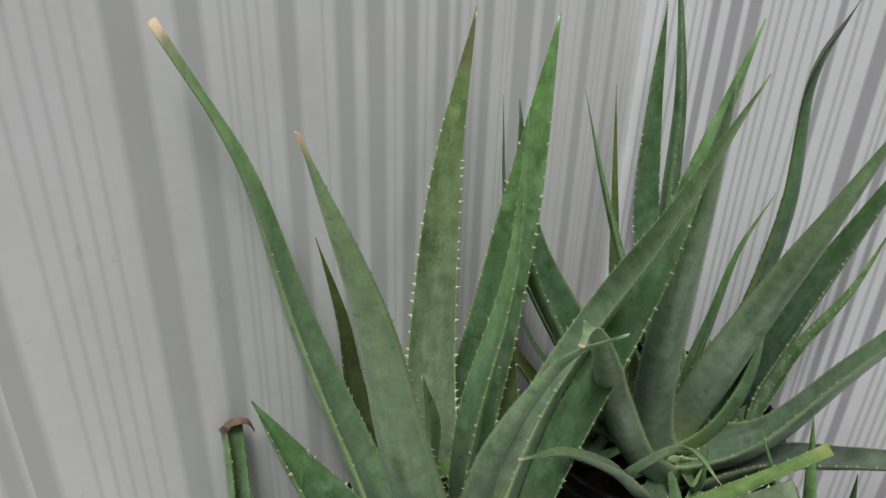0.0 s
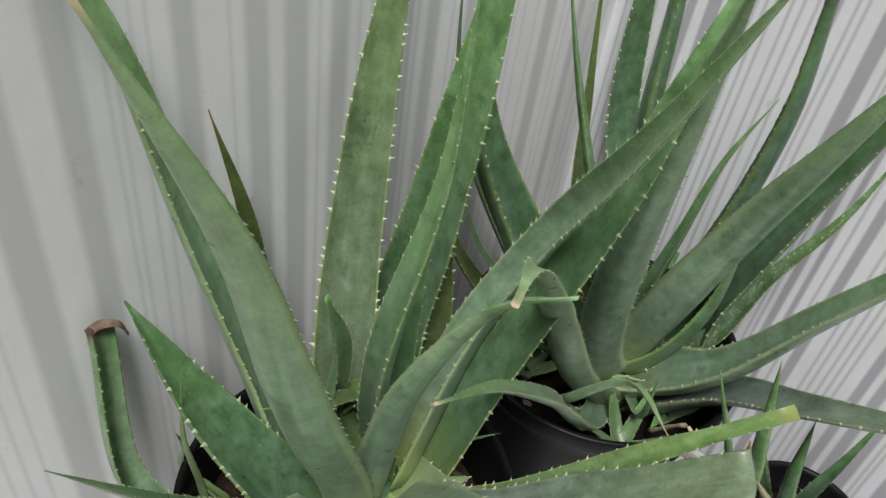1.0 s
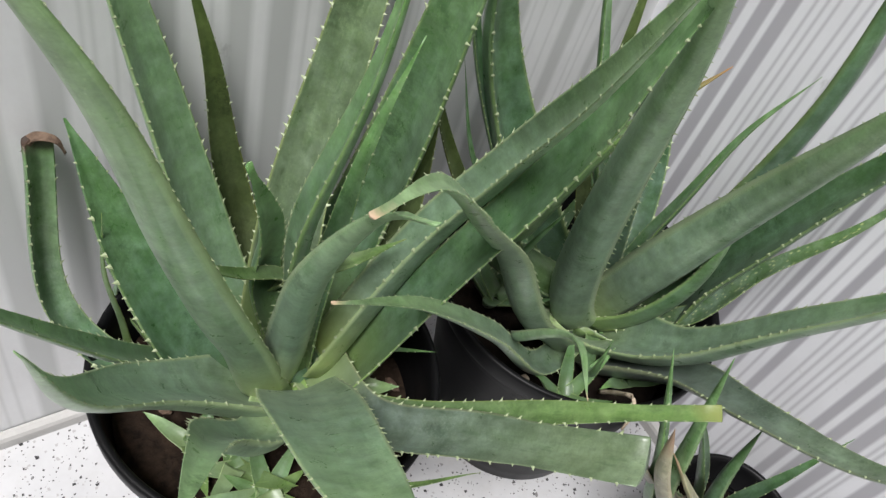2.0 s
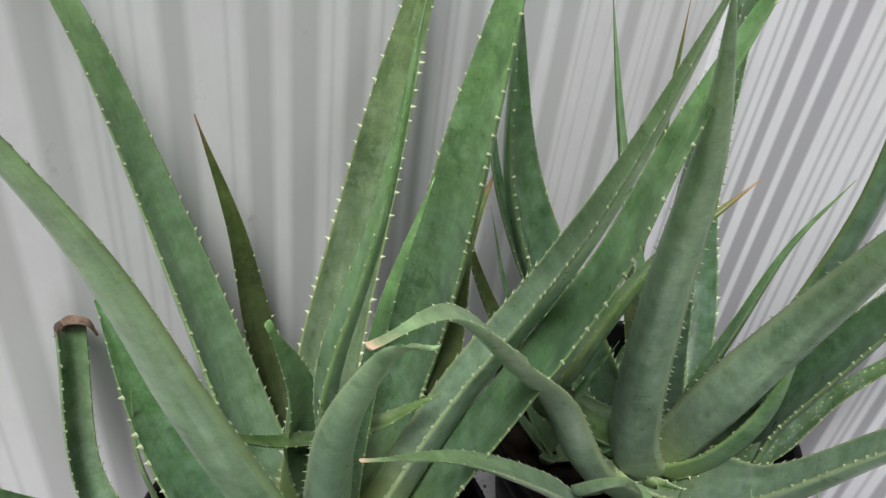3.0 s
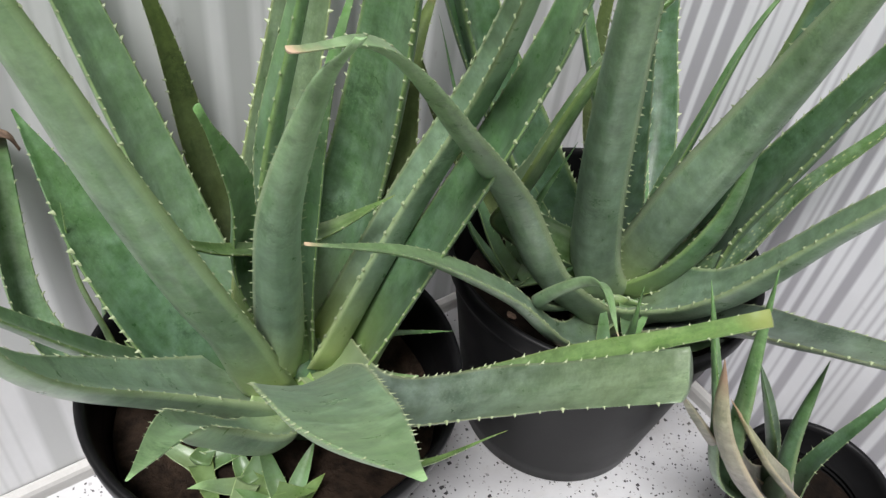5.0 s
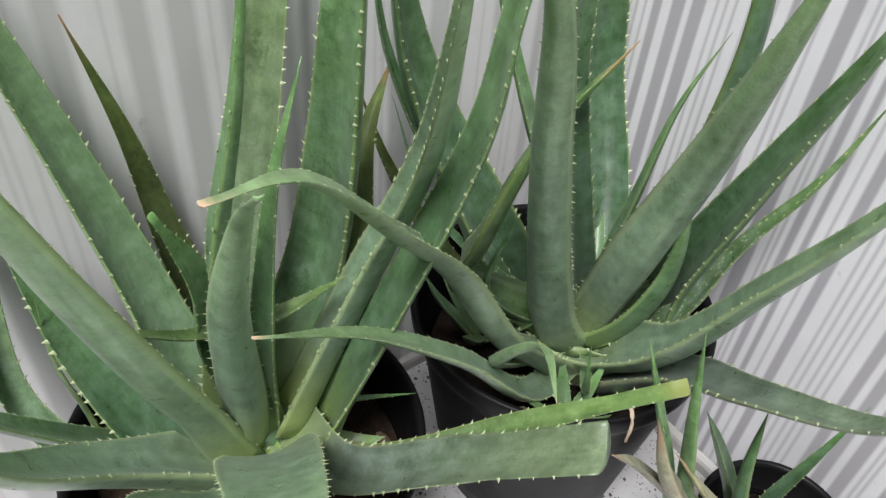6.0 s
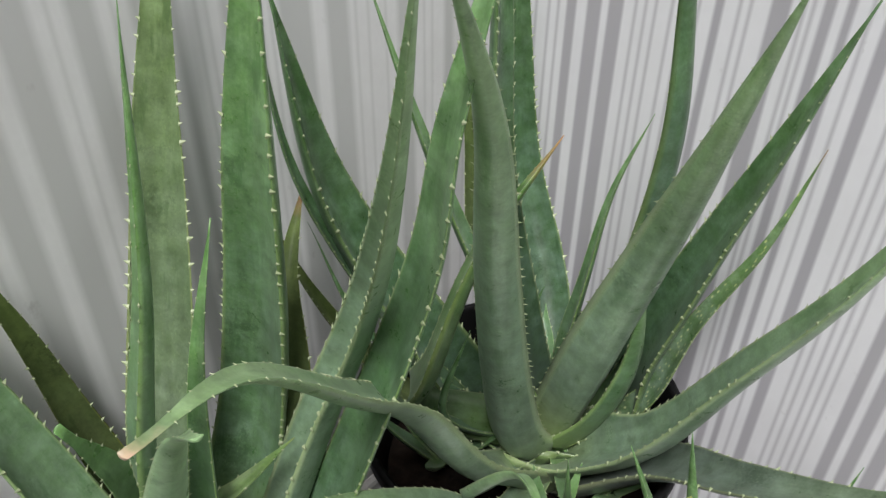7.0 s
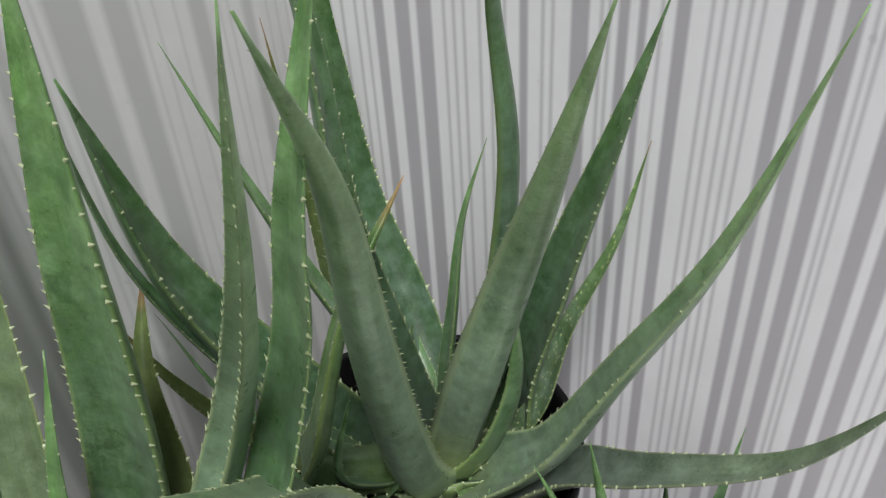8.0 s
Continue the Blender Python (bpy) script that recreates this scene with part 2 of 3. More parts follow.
def part(name, me, parent, label=""):
    ob = new(name, me)
    ob.parent = parent
    return tagged(ob, label)


def empty(name, at):
    ob = new(name)
    ob.location = at
    ob.empty_display_size = 0.02
    bpy.context.view_layer.update()
    return ob


def spline(nodes, n):
    """Points and tangents of a smooth curve through the nodes."""
    p = [Vector(q) for q in nodes]
    p = [2 * p[0] - p[1]] + p + [2 * p[-1] - p[-2]]
    pts = []
    for k in range(n):
        s = k / (n - 1) * (len(nodes) - 1)
        i = min(int(s), len(nodes) - 2)
        t = s - i
        a, b, c, d = p[i:i + 4]
        pts.append(0.5 * (2 * b + (c - a) * t + (2 * a - 5 * b + 4 * c - d) * t * t + (3 * b - a - 3 * c + d) * t ** 3))
    tans = [(pts[min(k + 1, n - 1)] - pts[max(k - 1, 0)]).normalized() for k in range(n)]
    return pts, tans


def bent(ss, half, wrap, across, normal):
    """A place across the leaf, from -1 to 1, on a section that is flat or wrapped to an arc."""
    if wrap < 0.05:
        return across * half * ss
    r = half / wrap
    return across * r * math.sin(wrap * ss) + normal * (r * (1 - math.cos(wrap * ss)) - 0.45 * half * min(1.0, wrap))


LEAF_SEED = [0]
LIGHT_AT = Vector((0.2, 0.2, 1.1))  # the side the leaves grow towards


def leaf(plant, nodes, w, mat, foot=1.25, taper=1.6, cup=0.34, thick=0.36, turn=0.0, twist=0.0, cut=0.0, teeth=1.0, lean=0.5, glow=0.9, clasp=None, elbow=True, reach=0.068, label=""):
    """One succulent leaf along a curve: w its greatest width, cup the hollow of its upper side, thick the bulge of its back,
    turn and twist (degrees) how it is rolled at the foot and along, cut the width that is left at a cut end,
    clasp how far (radians to each side) the foot is wrapped round the stem, reach how long that stretch is."""
    LEAF_SEED[0] += 1
    rnd = random.Random(LEAF_SEED[0])
    if clasp is None:
        clasp = 1.0 if w >= 0.044 else 0.0
    org = plant.location
    if clasp > 0.6 and elbow:
        # the foot leaves the stem flat and turns up in a short elbow
        a, b = Vector(nodes[0]), Vector(nodes[1])
        chord = b - a
        out = Vector((chord.x, chord.y, 0.0))
        out = out.normalized() if out.length > 1e-4 else Vector((0, 0, 0))
        sag = out * 0.7 - Vector((0, 0, 1))
        sag -= sag.dot(chord.normalized()) * chord.normalized()
        foot_at = Vector((a.x + 0.9 * (org.x - a.x) - 0.006 * out.x, a.y + 0.9 * (org.y - a.y) - 0.006 * out.y, a.z - 0.006))
        nodes = [foot_at, a + 0.26 * chord + sag.normalized() * 0.013] + list(nodes[1:])
    n = max(16, min(40, int(len(nodes) * 7)))
    pts, tans = spline(nodes, n)
    whole = sum((pts[k] - pts[k - 1]).length for k in range(1, n))
    run = Vector((pts[-1].x - pts[0].x, pts[-1].y - pts[0].y, 0.0))
    across0 = Vector((0, 0, 1)).cross(run.normalized() if run.length > 1e-4 else Vector((0, -1, 0)))
    mid, tm = pts[n // 2], tans[n // 2]
    across0 = (across0 - across0.dot(tm) * tm).normalized()
    n_mid = tm.cross(across0).normalized() + lean * (LIGHT_AT - mid).normalized()
    n_mid = (n_mid - n_mid.dot(tm) * tm).normalized()
    across0 = n_mid.cross(tm)
    sides = [None] * n
    h0 = n // 2
    sides[h0] = across0
    for k in list(range(h0 + 1, n)) + list(range(h0 - 1, -1, -1)):
        prev = sides[k - 1] if k > h0 else sides[k + 1]
        sides[k] = (prev - prev.dot(tans[k]) * tans[k]).normalized()
    away = pts[n // 3] - org
    away = Vector((away.x, away.y, 0.0))
    away = away.normalized() if away.length > 0.006 else Vector((0, 0, 0))
    up_n, low_n = 9, 7
    verts, uvs, along, rim, rows, edges, pale = [], [], [], [], [], [], []
    dist = 0.0
    ph = rnd.uniform(0, 6.28)
    for k, (p, t) in enumerate(zip(pts, tans)):
        if k:
            dist += (p - pts[k - 1]).length
        u = min(1.0, dist / whole)
        across = sides[k]
        normal = t.cross(across).normalized()
        near = max(0.0, 1 - dist / reach)
        near = near * near * (3 - 2 * near)
        ang = radians(turn + twist * u) + 0.05 * math.sin(5 * u + ph)
        if clasp:
            inward = Vector((0, 0, 0.45)) - away
            ang0 = math.atan2(-inward.dot(across), inward.dot(normal))
            ang += near * max(-0.9, min(0.9, ang0 - ang))
        wrap = clasp * near
        a2 = across * math.cos(ang) + normal * math.sin(ang)
        n2 = normal * math.cos(ang) - across * math.sin(ang)
        shape = (1 - u ** taper) * (foot + (1 - foot) * min(1, u / 0.25))
        half = 0.5 * w * max(shape, 0.03, cut * min(1.0, 1.3 - 0.3 * u))
        half *= 1 + 0.012 * math.sin(17 * u + ph) + 0.004 * math.sin(31 * u)
        row = []
        th = thick * half * (1.0 + 0.5 * u)
        for j in range(up_n):
            s = -1 + 2 * j / (up_n - 1)
            ss = math.sin(s * math.pi / 2)
            h = cup * half * (abs(ss) ** 1.5 - 1) * (1.35 - 0.75 * u) + th * 0.35
            row.append(len(verts))
            verts.append(p + bent(ss, half, wrap, a2, n2) + n2 * h - org)
            uvs.append((ss * half, dist))
            along.append(u)
            pale.append(glow * max(0.0, 1 - dist / 0.09) ** 1.3)
            rim.append(abs(ss))
        for j in range(1, low_n + 1):
            s = 1 - 2 * j / (low_n + 1)
            ss = math.sin(s * math.pi / 2)
            h = th * 0.35 - (cup + 0.1) * half * (1 - ss * ss) * (1.35 - 0.85 * u) - th * 1.25 * math.sqrt(max(0.0, 1 - ss * ss))
            row.append(len(verts))
            verts.append(p + bent(ss, half, wrap, a2, n2) + n2 * h - org)
            uvs.append((ss * half + 0.5, dist))
            along.append(u)
            pale.append(glow * max(0.0, 1 - dist / 0.09) ** 1.3)
            rim.append(abs(ss))
        rows.append(row)
        edges.append((verts[row[0]], verts[row[up_n - 1]], a2, t, half, n2))
    m = up_n + low_n
    faces = [(rows[k][j], rows[k][(j + 1) % m], rows[k + 1][(j + 1) % m], rows[k + 1][j]) for k in range(n - 1) for j in range(m)]
    faces.append(tuple(rows[-1]))
    faces.append(tuple(reversed(rows[0])))
    me = mesh_from("leaf", verts, faces, mat)
    layer = me.uv_layers.new(name="UVMap")
    for lp in me.loops:
        layer.data[lp.index].uv = uvs[lp.vertex_index]
    at = me.attributes.new("along", "FLOAT", "POINT")
    at.data.foreach_set("value", along)
    at = me.attributes.new("foot", "FLOAT", "POINT")
    at.data.foreach_set("value", pale)
    at = me.attributes.new("rim", "FLOAT", "POINT")
    at.data.foreach_set("value", rim)
    ob = part("leaf", me, plant, label)
    if teeth:
        tv, tf = [], []
        total = dist
        step = 0.0112
        for side in (0, 1):
            d, nxt = 0.0, step * rnd.uniform(0.5, 1.2) + 0.02 * total
            for k in range(1, n):
                seg = (pts[k] - pts[k - 1]).length
                while d + seg >= nxt and nxt < total * 0.965:
                    f = (nxt - d) / max(seg, 1e-6)
                    a, b = edges[k - 1], edges[k]
                    q = a[side].lerp(b[side], f)
                    out = a[2].lerp(b[2], f) * (1 if side else -1)
                    t = b[3]
                    nn = b[5]
                    half = a[4] + (b[4] - a[4]) * f
                    size = teeth * min(0.0024, 0.0006 + half * 0.11) * rnd.uniform(0.6, 1.25)
                    i0 = len(tv)
                    q0 = q - out * size * 0.5
                    tv += [q0 - t * size * 0.8, q0 + nn * size * 0.32, q0 + t * size * 0.8, q0 - nn * size * 0.32, q + out * size * 1.15 + t * size * 0.75]
                    tf += [(i0, i0 + 1, i0 + 4), (i0 + 1, i0 + 2, i0 + 4), (i0 + 2, i0 + 3, i0 + 4), (i0 + 3, i0, i0 + 4)]
                    nxt += step * rnd.uniform(0.6, 1.6)
                d += seg
        if tf:
            tagged(part("teeth", mesh_from("teeth", tv, tf, TOOTH, False), ob, "small pale yellowish marginal teeth"), kind="stuff")
    return ob


def lathe(profile, n=72, wobble=0.0):
    """Vertices and faces of a turned shape; profile is (radius, height) from the outside foot round to the inside."""
    verts, faces = [], []
    for r, z in profile:
        for k in range(n):
            a = 2 * math.pi * k / n
            rr = r * (1 + wobble * math.sin(2 * a + 0.7) * z * 4)
            verts.append((rr * math.cos(a), rr * math.sin(a), z))
    for i in range(len(profile) - 1):
        for k in range(n):
            faces.append((i * n + k, i * n + (k + 1) % n, (i + 1) * n + (k + 1) % n, (i + 1) * n + k))
    return verts, faces


def box_mesh(name, size, mat, bevel=0.002):
    bm = bmesh.new()
    bmesh.ops.create_cube(bm, size=1.0)
    bmesh.ops.scale(bm, vec=size, verts=bm.verts)
    if bevel:
        bmesh.ops.bevel(bm, geom=bm.edges, offset=bevel, segments=2, affect="EDGES")
    me = bpy.data.meshes.new(name)
    bm.to_mesh(me)
    bm.free()
    me.materials.append(mat)
    return me


# ---- the corner: two panelled walls at right angles, skirting, terrazzo floor ----
ANGLE = 50.5
CORNER = Vector((0.2367, 1.0088, 0.0))
ALONG_L = Vector((math.cos(radians(ANGLE)), math.sin(radians(ANGLE)), 0))
ALONG_R = Vector((math.cos(radians(ANGLE - 90)), math.sin(radians(ANGLE - 90)), 0))
LONG, HIGH = 2.2, 2.4
rs = random.Random(5)


def more_stripes(bands, lines, lo, hi):
    """Goes on with bands of the same kind beyond the known ones."""
    x = lo
    while x < hi:
        x += rs.uniform(0.006, 0.028)
        wd = rs.uniform(0.008, 0.022)
        if rs.random() < 0.6:
            bands.append((x, x + wd))
            x += wd
        else:
            for _ in range(rs.randint(2, 4)):
                lines.append((x, x + 0.003))
                x += rs.uniform(0.007, 0.011)


# places along the wall, counted from its far end; the corner is at LONG
S0 = LONG - 0.4429
left_bands = [(S0 + a, S0 + b) for a, b in ((-0.325, -0.300), (-0.206, -0.182), (-0.157, -0.138), (-0.078, -0.061), (-0.025, -0.006), (0.007, 0.028), (0.049, 0.066),
                                            (0.088, 0.104), (0.112, 0.120), (0.150, 0.165), (0.197, 0.226), (0.240, 0.262), (0.315, 0.333), (0.372, 0.384))]
left_lines = [(S0 + a, S0 + a + 0.003) for a in (-0.275, -0.262, -0.25, -0.238, -0.225, -0.125, -0.118, -0.105, -0.095, -0.038, 0.037, 0.075, 0.130, 0.138, 0.18, 0.188, 0.268, 0.281, 0.3, 0.345, 0.355, 0.40, 0.412, 0.425)]
more_stripes(left_bands, left_lines, 0.0, S0 - 0.34)
right_bands = [(0.080, 0.090), (0.101, 0.115), (0.122, 0.136), (0.214, 0.221), (0.256, 0.270), (0.292, 0.300), (0.307, 0.313), (0.333, 0.343), (0.404, 0.414), (0.421, 0.432), (0.440, 0.452),
               (0.478, 0.491), (0.499, 0.512), (0.548, 0.566)]
right_lines = [(a, a + 0.0028) for a in (0.012, 0.022, 0.034, 0.046, 0.06, 0.07, 0.146, 0.155, 0.164, 0.178, 0.188, 0.2, 0.232, 0.24, 0.278, 0.284, 0.322, 0.356, 0.364, 0.373, 0.381, 0.389, 0.457, 0.463, 0.52, 0.53, 0.538)]
more_stripes(right_bands, right_lines, 0.575, LONG - 0.05)
PANEL_L = stripe_material("striped_panel_left", left_bands, left_lines, (0.565, 0.575, 0.567), 0.0030, 0.5, 1.0, 0.5)
PANEL_R = stripe_material("striped_panel_right", right_bands, right_lines, (0.42, 0.412, 0.445), 0.0014, 0.7, 1.035)


def placed(ob, origin, ex, ey):
    ob.matrix_world = Matrix(((ex.x, ey.x, 0, origin.x), (ex.y, ey.y, 0, origin.y), (0, 0, 1, origin.z), (0, 0, 0, 1)))
    return ob


def wall(name, start, direction, inward, mat, label, high=HIGH):
    """A panel wall whose room side is the plane y = 0 of its own axes."""
    verts, faces = [], []
    th = 0.06
    for x in (0, LONG):
        for y in (0, th):
            for z in (0, high):
                verts.append((x, y, z))
    faces = [(0, 1, 5, 4), (2, 6, 7, 3), (0, 2, 3, 1), (4, 5, 7, 6), (1, 3, 7, 5), (0, 4, 6, 2)]
    ob = new(name, mesh_from(name, verts, faces, mat, False))
    placed(ob, start, direction, -inward)
    return tagged(ob, label, "wall", kind="structure")


IN_L = Vector((ALONG_L.y, -ALONG_L.x, 0))
IN_R = -ALONG_L


wall("wall_west", CORNER - ALONG_L * LONG, ALONG_L, IN_L, PANEL_L, "white wall panel printed with soft grey vertical stripes")
wall("wall_north", CORNER, ALONG_R, IN_R, PANEL_R, "white wall panel printed with grey bands and thin lines")


def skirting_material():
    m = Mat("skirting_paint")
    o = m.coords()
    a = m.noise(o, 25.0, 6.0, 0.7)
    return m.done(m.ramp(a, [(0.3, (0.42, 0.41, 0.39)), (0.7, (0.56, 0.55, 0.53))]), 0.5, 0.35)


SKIRT = skirting_material()


def skirting(name, origin, ex, ey, length):
    prof = [(0.0, 0.0), (-0.010, 0.0), (-0.010, 0.013), (-0.008, 0.017), (-0.003, 0.020), (-0.0005, 0.020)]
    verts, faces = [], []
    for x in (0, length):
        verts += [(x, y - 0.0005, z) for y, z in prof]
    k = len(prof)
    faces = [(i, i + 1, k + i + 1, k + i) for i in range(k - 1)] + [tuple(range(k))[::-1], tuple(range(k, 2 * k))]
    ob = new(name, mesh_from(name, verts, faces, SKIRT, False))
    placed(ob, origin, ex, ey)
    return tagged(ob, "low grey painted skirting strip along the wall", "skirting", kind="structure")


skirting("baseboard_1", CORNER - ALONG_L * LONG, ALONG_L, -IN_L, LONG - 0.012)
skirting("baseboard_2", CORNER + ALONG_R * 0.0, ALONG_R, -IN_R, LONG)

# two unseen plain walls added behind the camera block low sky; open above
def far_corner(a, b):
    return CORNER - ALONG_L * a + ALONG_R * b


fv = [far_corner(-0.06, -0.06), far_corner(LONG + 0.06, -0.06), far_corner(LONG + 0.06, LONG + 0.06), far_corner(-0.06, LONG + 0.06)]
fl = new("floor", mesh_from("floor", fv, [(0, 1, 2, 3)], TERRAZZO, False))
tagged(fl, "white terrazzo floor with black stone chips", "floor", kind="structure")


def plaster_material():
    m = Mat("wall_plaster")
    o = m.coords()
    a = m.noise(o, 6.0, 7.0, 0.7)
    m.bump(m.noise(o, 70.0), 0.3, 0.004)
    return m.done(m.ramp(a, [(0.3, (0.30, 0.295, 0.28)), (0.7, (0.40, 0.395, 0.38))]), 0.85, 0.2)


PLASTER = plaster_material()
# added only to shape the light: high and grey, so less reaches low parts
wall("added_wall_south", far_corner(LONG, 0.0), ALONG_R, ALONG_L, PLASTER, "unseen plain grey wall added behind the camera to block low sky light", 2.2)
wall("added_wall_east", far_corner(0.0, LONG), -ALONG_L, -ALONG_R, PLASTER, "unseen plain grey wall added at the side to block low sky light", 2.2)


# ---- pots and soil ----
def pot(at, rim_r, foot_r, height, label, ridges=0):
    root = empty("plant_pot", at)
    r0, r1, h = foot_r, rim_r - 0.010, height
    prof = [(0.002, 0.004), (r0 - 0.012, 0.004), (r0 - 0.006, 0.0), (r0, 0.003)]
    for k in range(1, 9):
        f = k / 9
        prof.append((r0 + (r1 - r0) * f, 0.003 + (h - 0.028) * f))
    prof += [(r1, h - 0.026), (r1 + 0.001, h - 0.0245)]
    v, f = lathe(prof, 80, 0.012)
    part("body", mesh_from("body", v, f, PLASTIC), root)
    rim = [(r1 + 0.0012, h - 0.026), (rim_r - 0.003, h - 0.024), (rim_r - 0.001, h - 0.018), (rim_r, h - 0.004), (rim_r - 0.001, h - 0.0008), (rim_r - 0.0035, h), (rim_r - 0.006, h - 0.001),
           (rim_r - 0.0085, h - 0.006), (rim_r - 0.011, h - 0.03)]
    for k in range(ridges):
        z = h - 0.03 - k * 0.006
        rim += [(rim_r - 0.0125, z - 0.001), (rim_r - 0.0125, z - 0.003), (rim_r - 0.0145, z - 0.0038), (rim_r - 0.0145, z - 0.0058)]
    rim += [(rim_r - 0.017, h - 0.075)]
    v, f = lathe(rim, 80, 0.012)
    part("rim", mesh_from("rim", v, f, PLASTIC), root, "rolled rim of the black pot")
    return tagged(root, label, "plant pot", group="pots in the corner")


def soil(at, radius, label, mat=SOIL):
    rr = random.Random(int(at[0] * 1000) + 3)
    n, m = 60, 16
    verts, faces = [(0, 0, 0.004)], []
    for i in range(1, m + 1):
        for k in range(n):
            a = 2 * math.pi * k / n
            r = radius * i / m
            z = 0.010 * noise.fractal(Vector((r * math.cos(a) * 28 + at[0] * 50, r * math.sin(a) * 28, 1.3)), 0.9, 2.1, 4)
            verts.append((r * math.cos(a), r * math.sin(a), z if i < m else z * 0.4))
    for k in range(n):
        faces.append((0, 1 + k, 1 + (k + 1) % n))
    for i in range(m - 1):
        for k in range(n):
            a, b = 1 + i * n + k, 1 + i * n + (k + 1) % n
            faces.append((a, a + n, b + n, b))
    ob = new("potting_soil", mesh_from("potting_soil", verts, faces, mat))
    ob.location = at
    return tagged(ob, label, "soil", kind="stuff")


POT_L, POT_R, POT_S = (0.0455, 0.549), (0.277, 0.770), (0.520, 0.668)
pot((*POT_L, 0.0), 0.147, 0.104, 0.242, "black plastic nursery pot with the large spreading aloe")
pot((*POT_R, 0.0), 0.148, 0.103, 0.257, "black plastic nursery pot with the upright aloe")
pot((*POT_S, 0.0), 0.074, 0.055, 0.125, "small ridged black plastic pot by the striped wall", 5)
soil((*POT_L, 0.180), 0.131, "dry brown crumbly potting soil in the large pot")
soil((*POT_R, 0.172), 0.1265, "brown potting soil with bark pieces, coloured dark for the shade in the pot", SOIL_SHADED)
soil((*POT_S, 0.085), 0.0575, "potting soil in the small pot, coloured dark for shade", SOIL_SHADED)


def stem(plant, a, b, r, mat, label):
    """The short woody stem under a rosette."""
    v, f = [], []
    pa, pb = Vector(a), Vector(b)
    for i in range(7):
        p = pa.lerp(pb, i / 6)
        for k in range(14):
            an = 2 * math.pi * k / 14
            rr = r * (1.15 - 0.3 * i / 6) * (1 + 0.06 * math.sin(5 * an + i))
            v.append(p + Vector((rr * math.cos(an), rr * math.sin(an), 0)) - plant.location)
    for i in range(6):
        for k in range(14):
            f.append((i * 14 + k, i * 14 + (k + 1) % 14, (i + 1) * 14 + (k + 1) % 14, (i + 1) * 14 + k))
    f.append(tuple(range(84, 98)))
    part("stem", mesh_from("stem", v, f, mat), plant, label)


# ---- the large spreading aloe ----
aloe_l = empty("aloe_plant", (0.066, 0.545, 0.195))
tagged(aloe_l, "large grey-green aloe with long toothed leaves in a black pot", "aloe plant", group="aloes in pots")
stem(aloe_l, (0.064, 0.546, 0.185), (0.066, 0.545, 0.272), 0.022, GREEN, "thick green stem hidden under the leaf feet")
leaf(aloe_l, [(0.059, 0.530, 0.261), (0.031, 0.492, 0.379), (0.014, 0.455, 0.500), (0.002, 0.416, 0.625), (-0.017, 0.351, 0.764)], 0.052, PINKTIP, lean=0.0, taper=2.1, cut=0.06, foot=0.85, elbow=False, reach=0.10)
leaf(aloe_l, [(0.033, 0.547, 0.254), (-0.043, 0.577, 0.368), (-0.084, 0.575, 0.505), (-0.109, 0.550, 0.647), (-0.144, 0.508, 0.765)], 0.056, CREAMTIP, lean=1.0, taper=1.3, cut=0.15, label="long leaf bent over to a cream-coloured dry tip")
leaf(aloe_l, [(0.041, 0.556, 0.253), (-0.022, 0.619, 0.295), (-0.050, 0.631, 0.374), (-0.059, 0.621, 0.470), (-0.076, 0.608, 0.563)], 0.040, OLIVE, lean=2.0, taper=1.3, label="narrow olive leaf with a dry brown tip")
leaf(aloe_l, [(0.065, 0.546, 0.268), (0.033, 0.548, 0.342), (0.033, 0.544, 0.417), (0.024, 0.519, 0.496)], 0.036, GREEN, taper=2.4, cut=0.16, thick=0.25, lean=2.0)
leaf(aloe_l, [(0.048, 0.539, 0.267), (0.025, 0.604, 0.372), (0.021, 0.670, 0.480), (0.027, 0.716, 0.601), (0.045, 0.746, 0.727)], 0.052, MATURE, taper=2.2, clasp=0.0, label="broad dull olive-green leaf flushed brown above")
leaf(aloe_l, [(0.062, 0.548, 0.262), (0.056, 0.532, 0.360), (0.063, 0.512, 0.472), (0.086, 0.524, 0.594), (0.090, 0.557, 0.703)], 0.034, GREEN, taper=2.0)
leaf(aloe_l, [(0.050, 0.580, 0.244), (0.061, 0.665, 0.325), (0.080, 0.671, 0.448), (0.097, 0.663, 0.591), (0.113, 0.677, 0.742)], 0.062, GREEN, taper=2.4, clasp=0.0)
leaf(aloe_l, [(0.066, 0.542, 0.269), (0.071, 0.542, 0.348), (0.076, 0.550, 0.425), (0.080, 0.571, 0.500), (0.091, 0.600, 0.572)], 0.026, GREEN)
leaf(aloe_l, [(0.088, 0.600, 0.245), (0.096, 0.650, 0.300), (0.093, 0.692, 0.367), (0.084, 0.739, 0.419), (0.088, 0.800, 0.466)], 0.036, OLIVE, lean=0.7, taper=2.2, foot=0.45, label="olive leaf with a brownish tip")
leaf(aloe_l, [(0.072, 0.546, 0.268), (0.115, 0.606, 0.386), (0.160, 0.603, 0.504), (0.192, 0.539, 0.632), (0.215, 0.472, 0.763)], 0.037, GREY, taper=2.2, lean=3.0, cup=0.8, thick=0.22, clasp=0.0, foot=1.0)
leaf(aloe_l, [(0.098, 0.551, 0.258), (0.151, 0.591, 0.387), (0.200, 0.599, 0.538), (0.217, 0.587, 0.643), (0.248, 0.606, 0.761)], 0.048, GREEN, taper=2.4, lean=0.5, cup=0.22, thick=0.16, clasp=0.5)
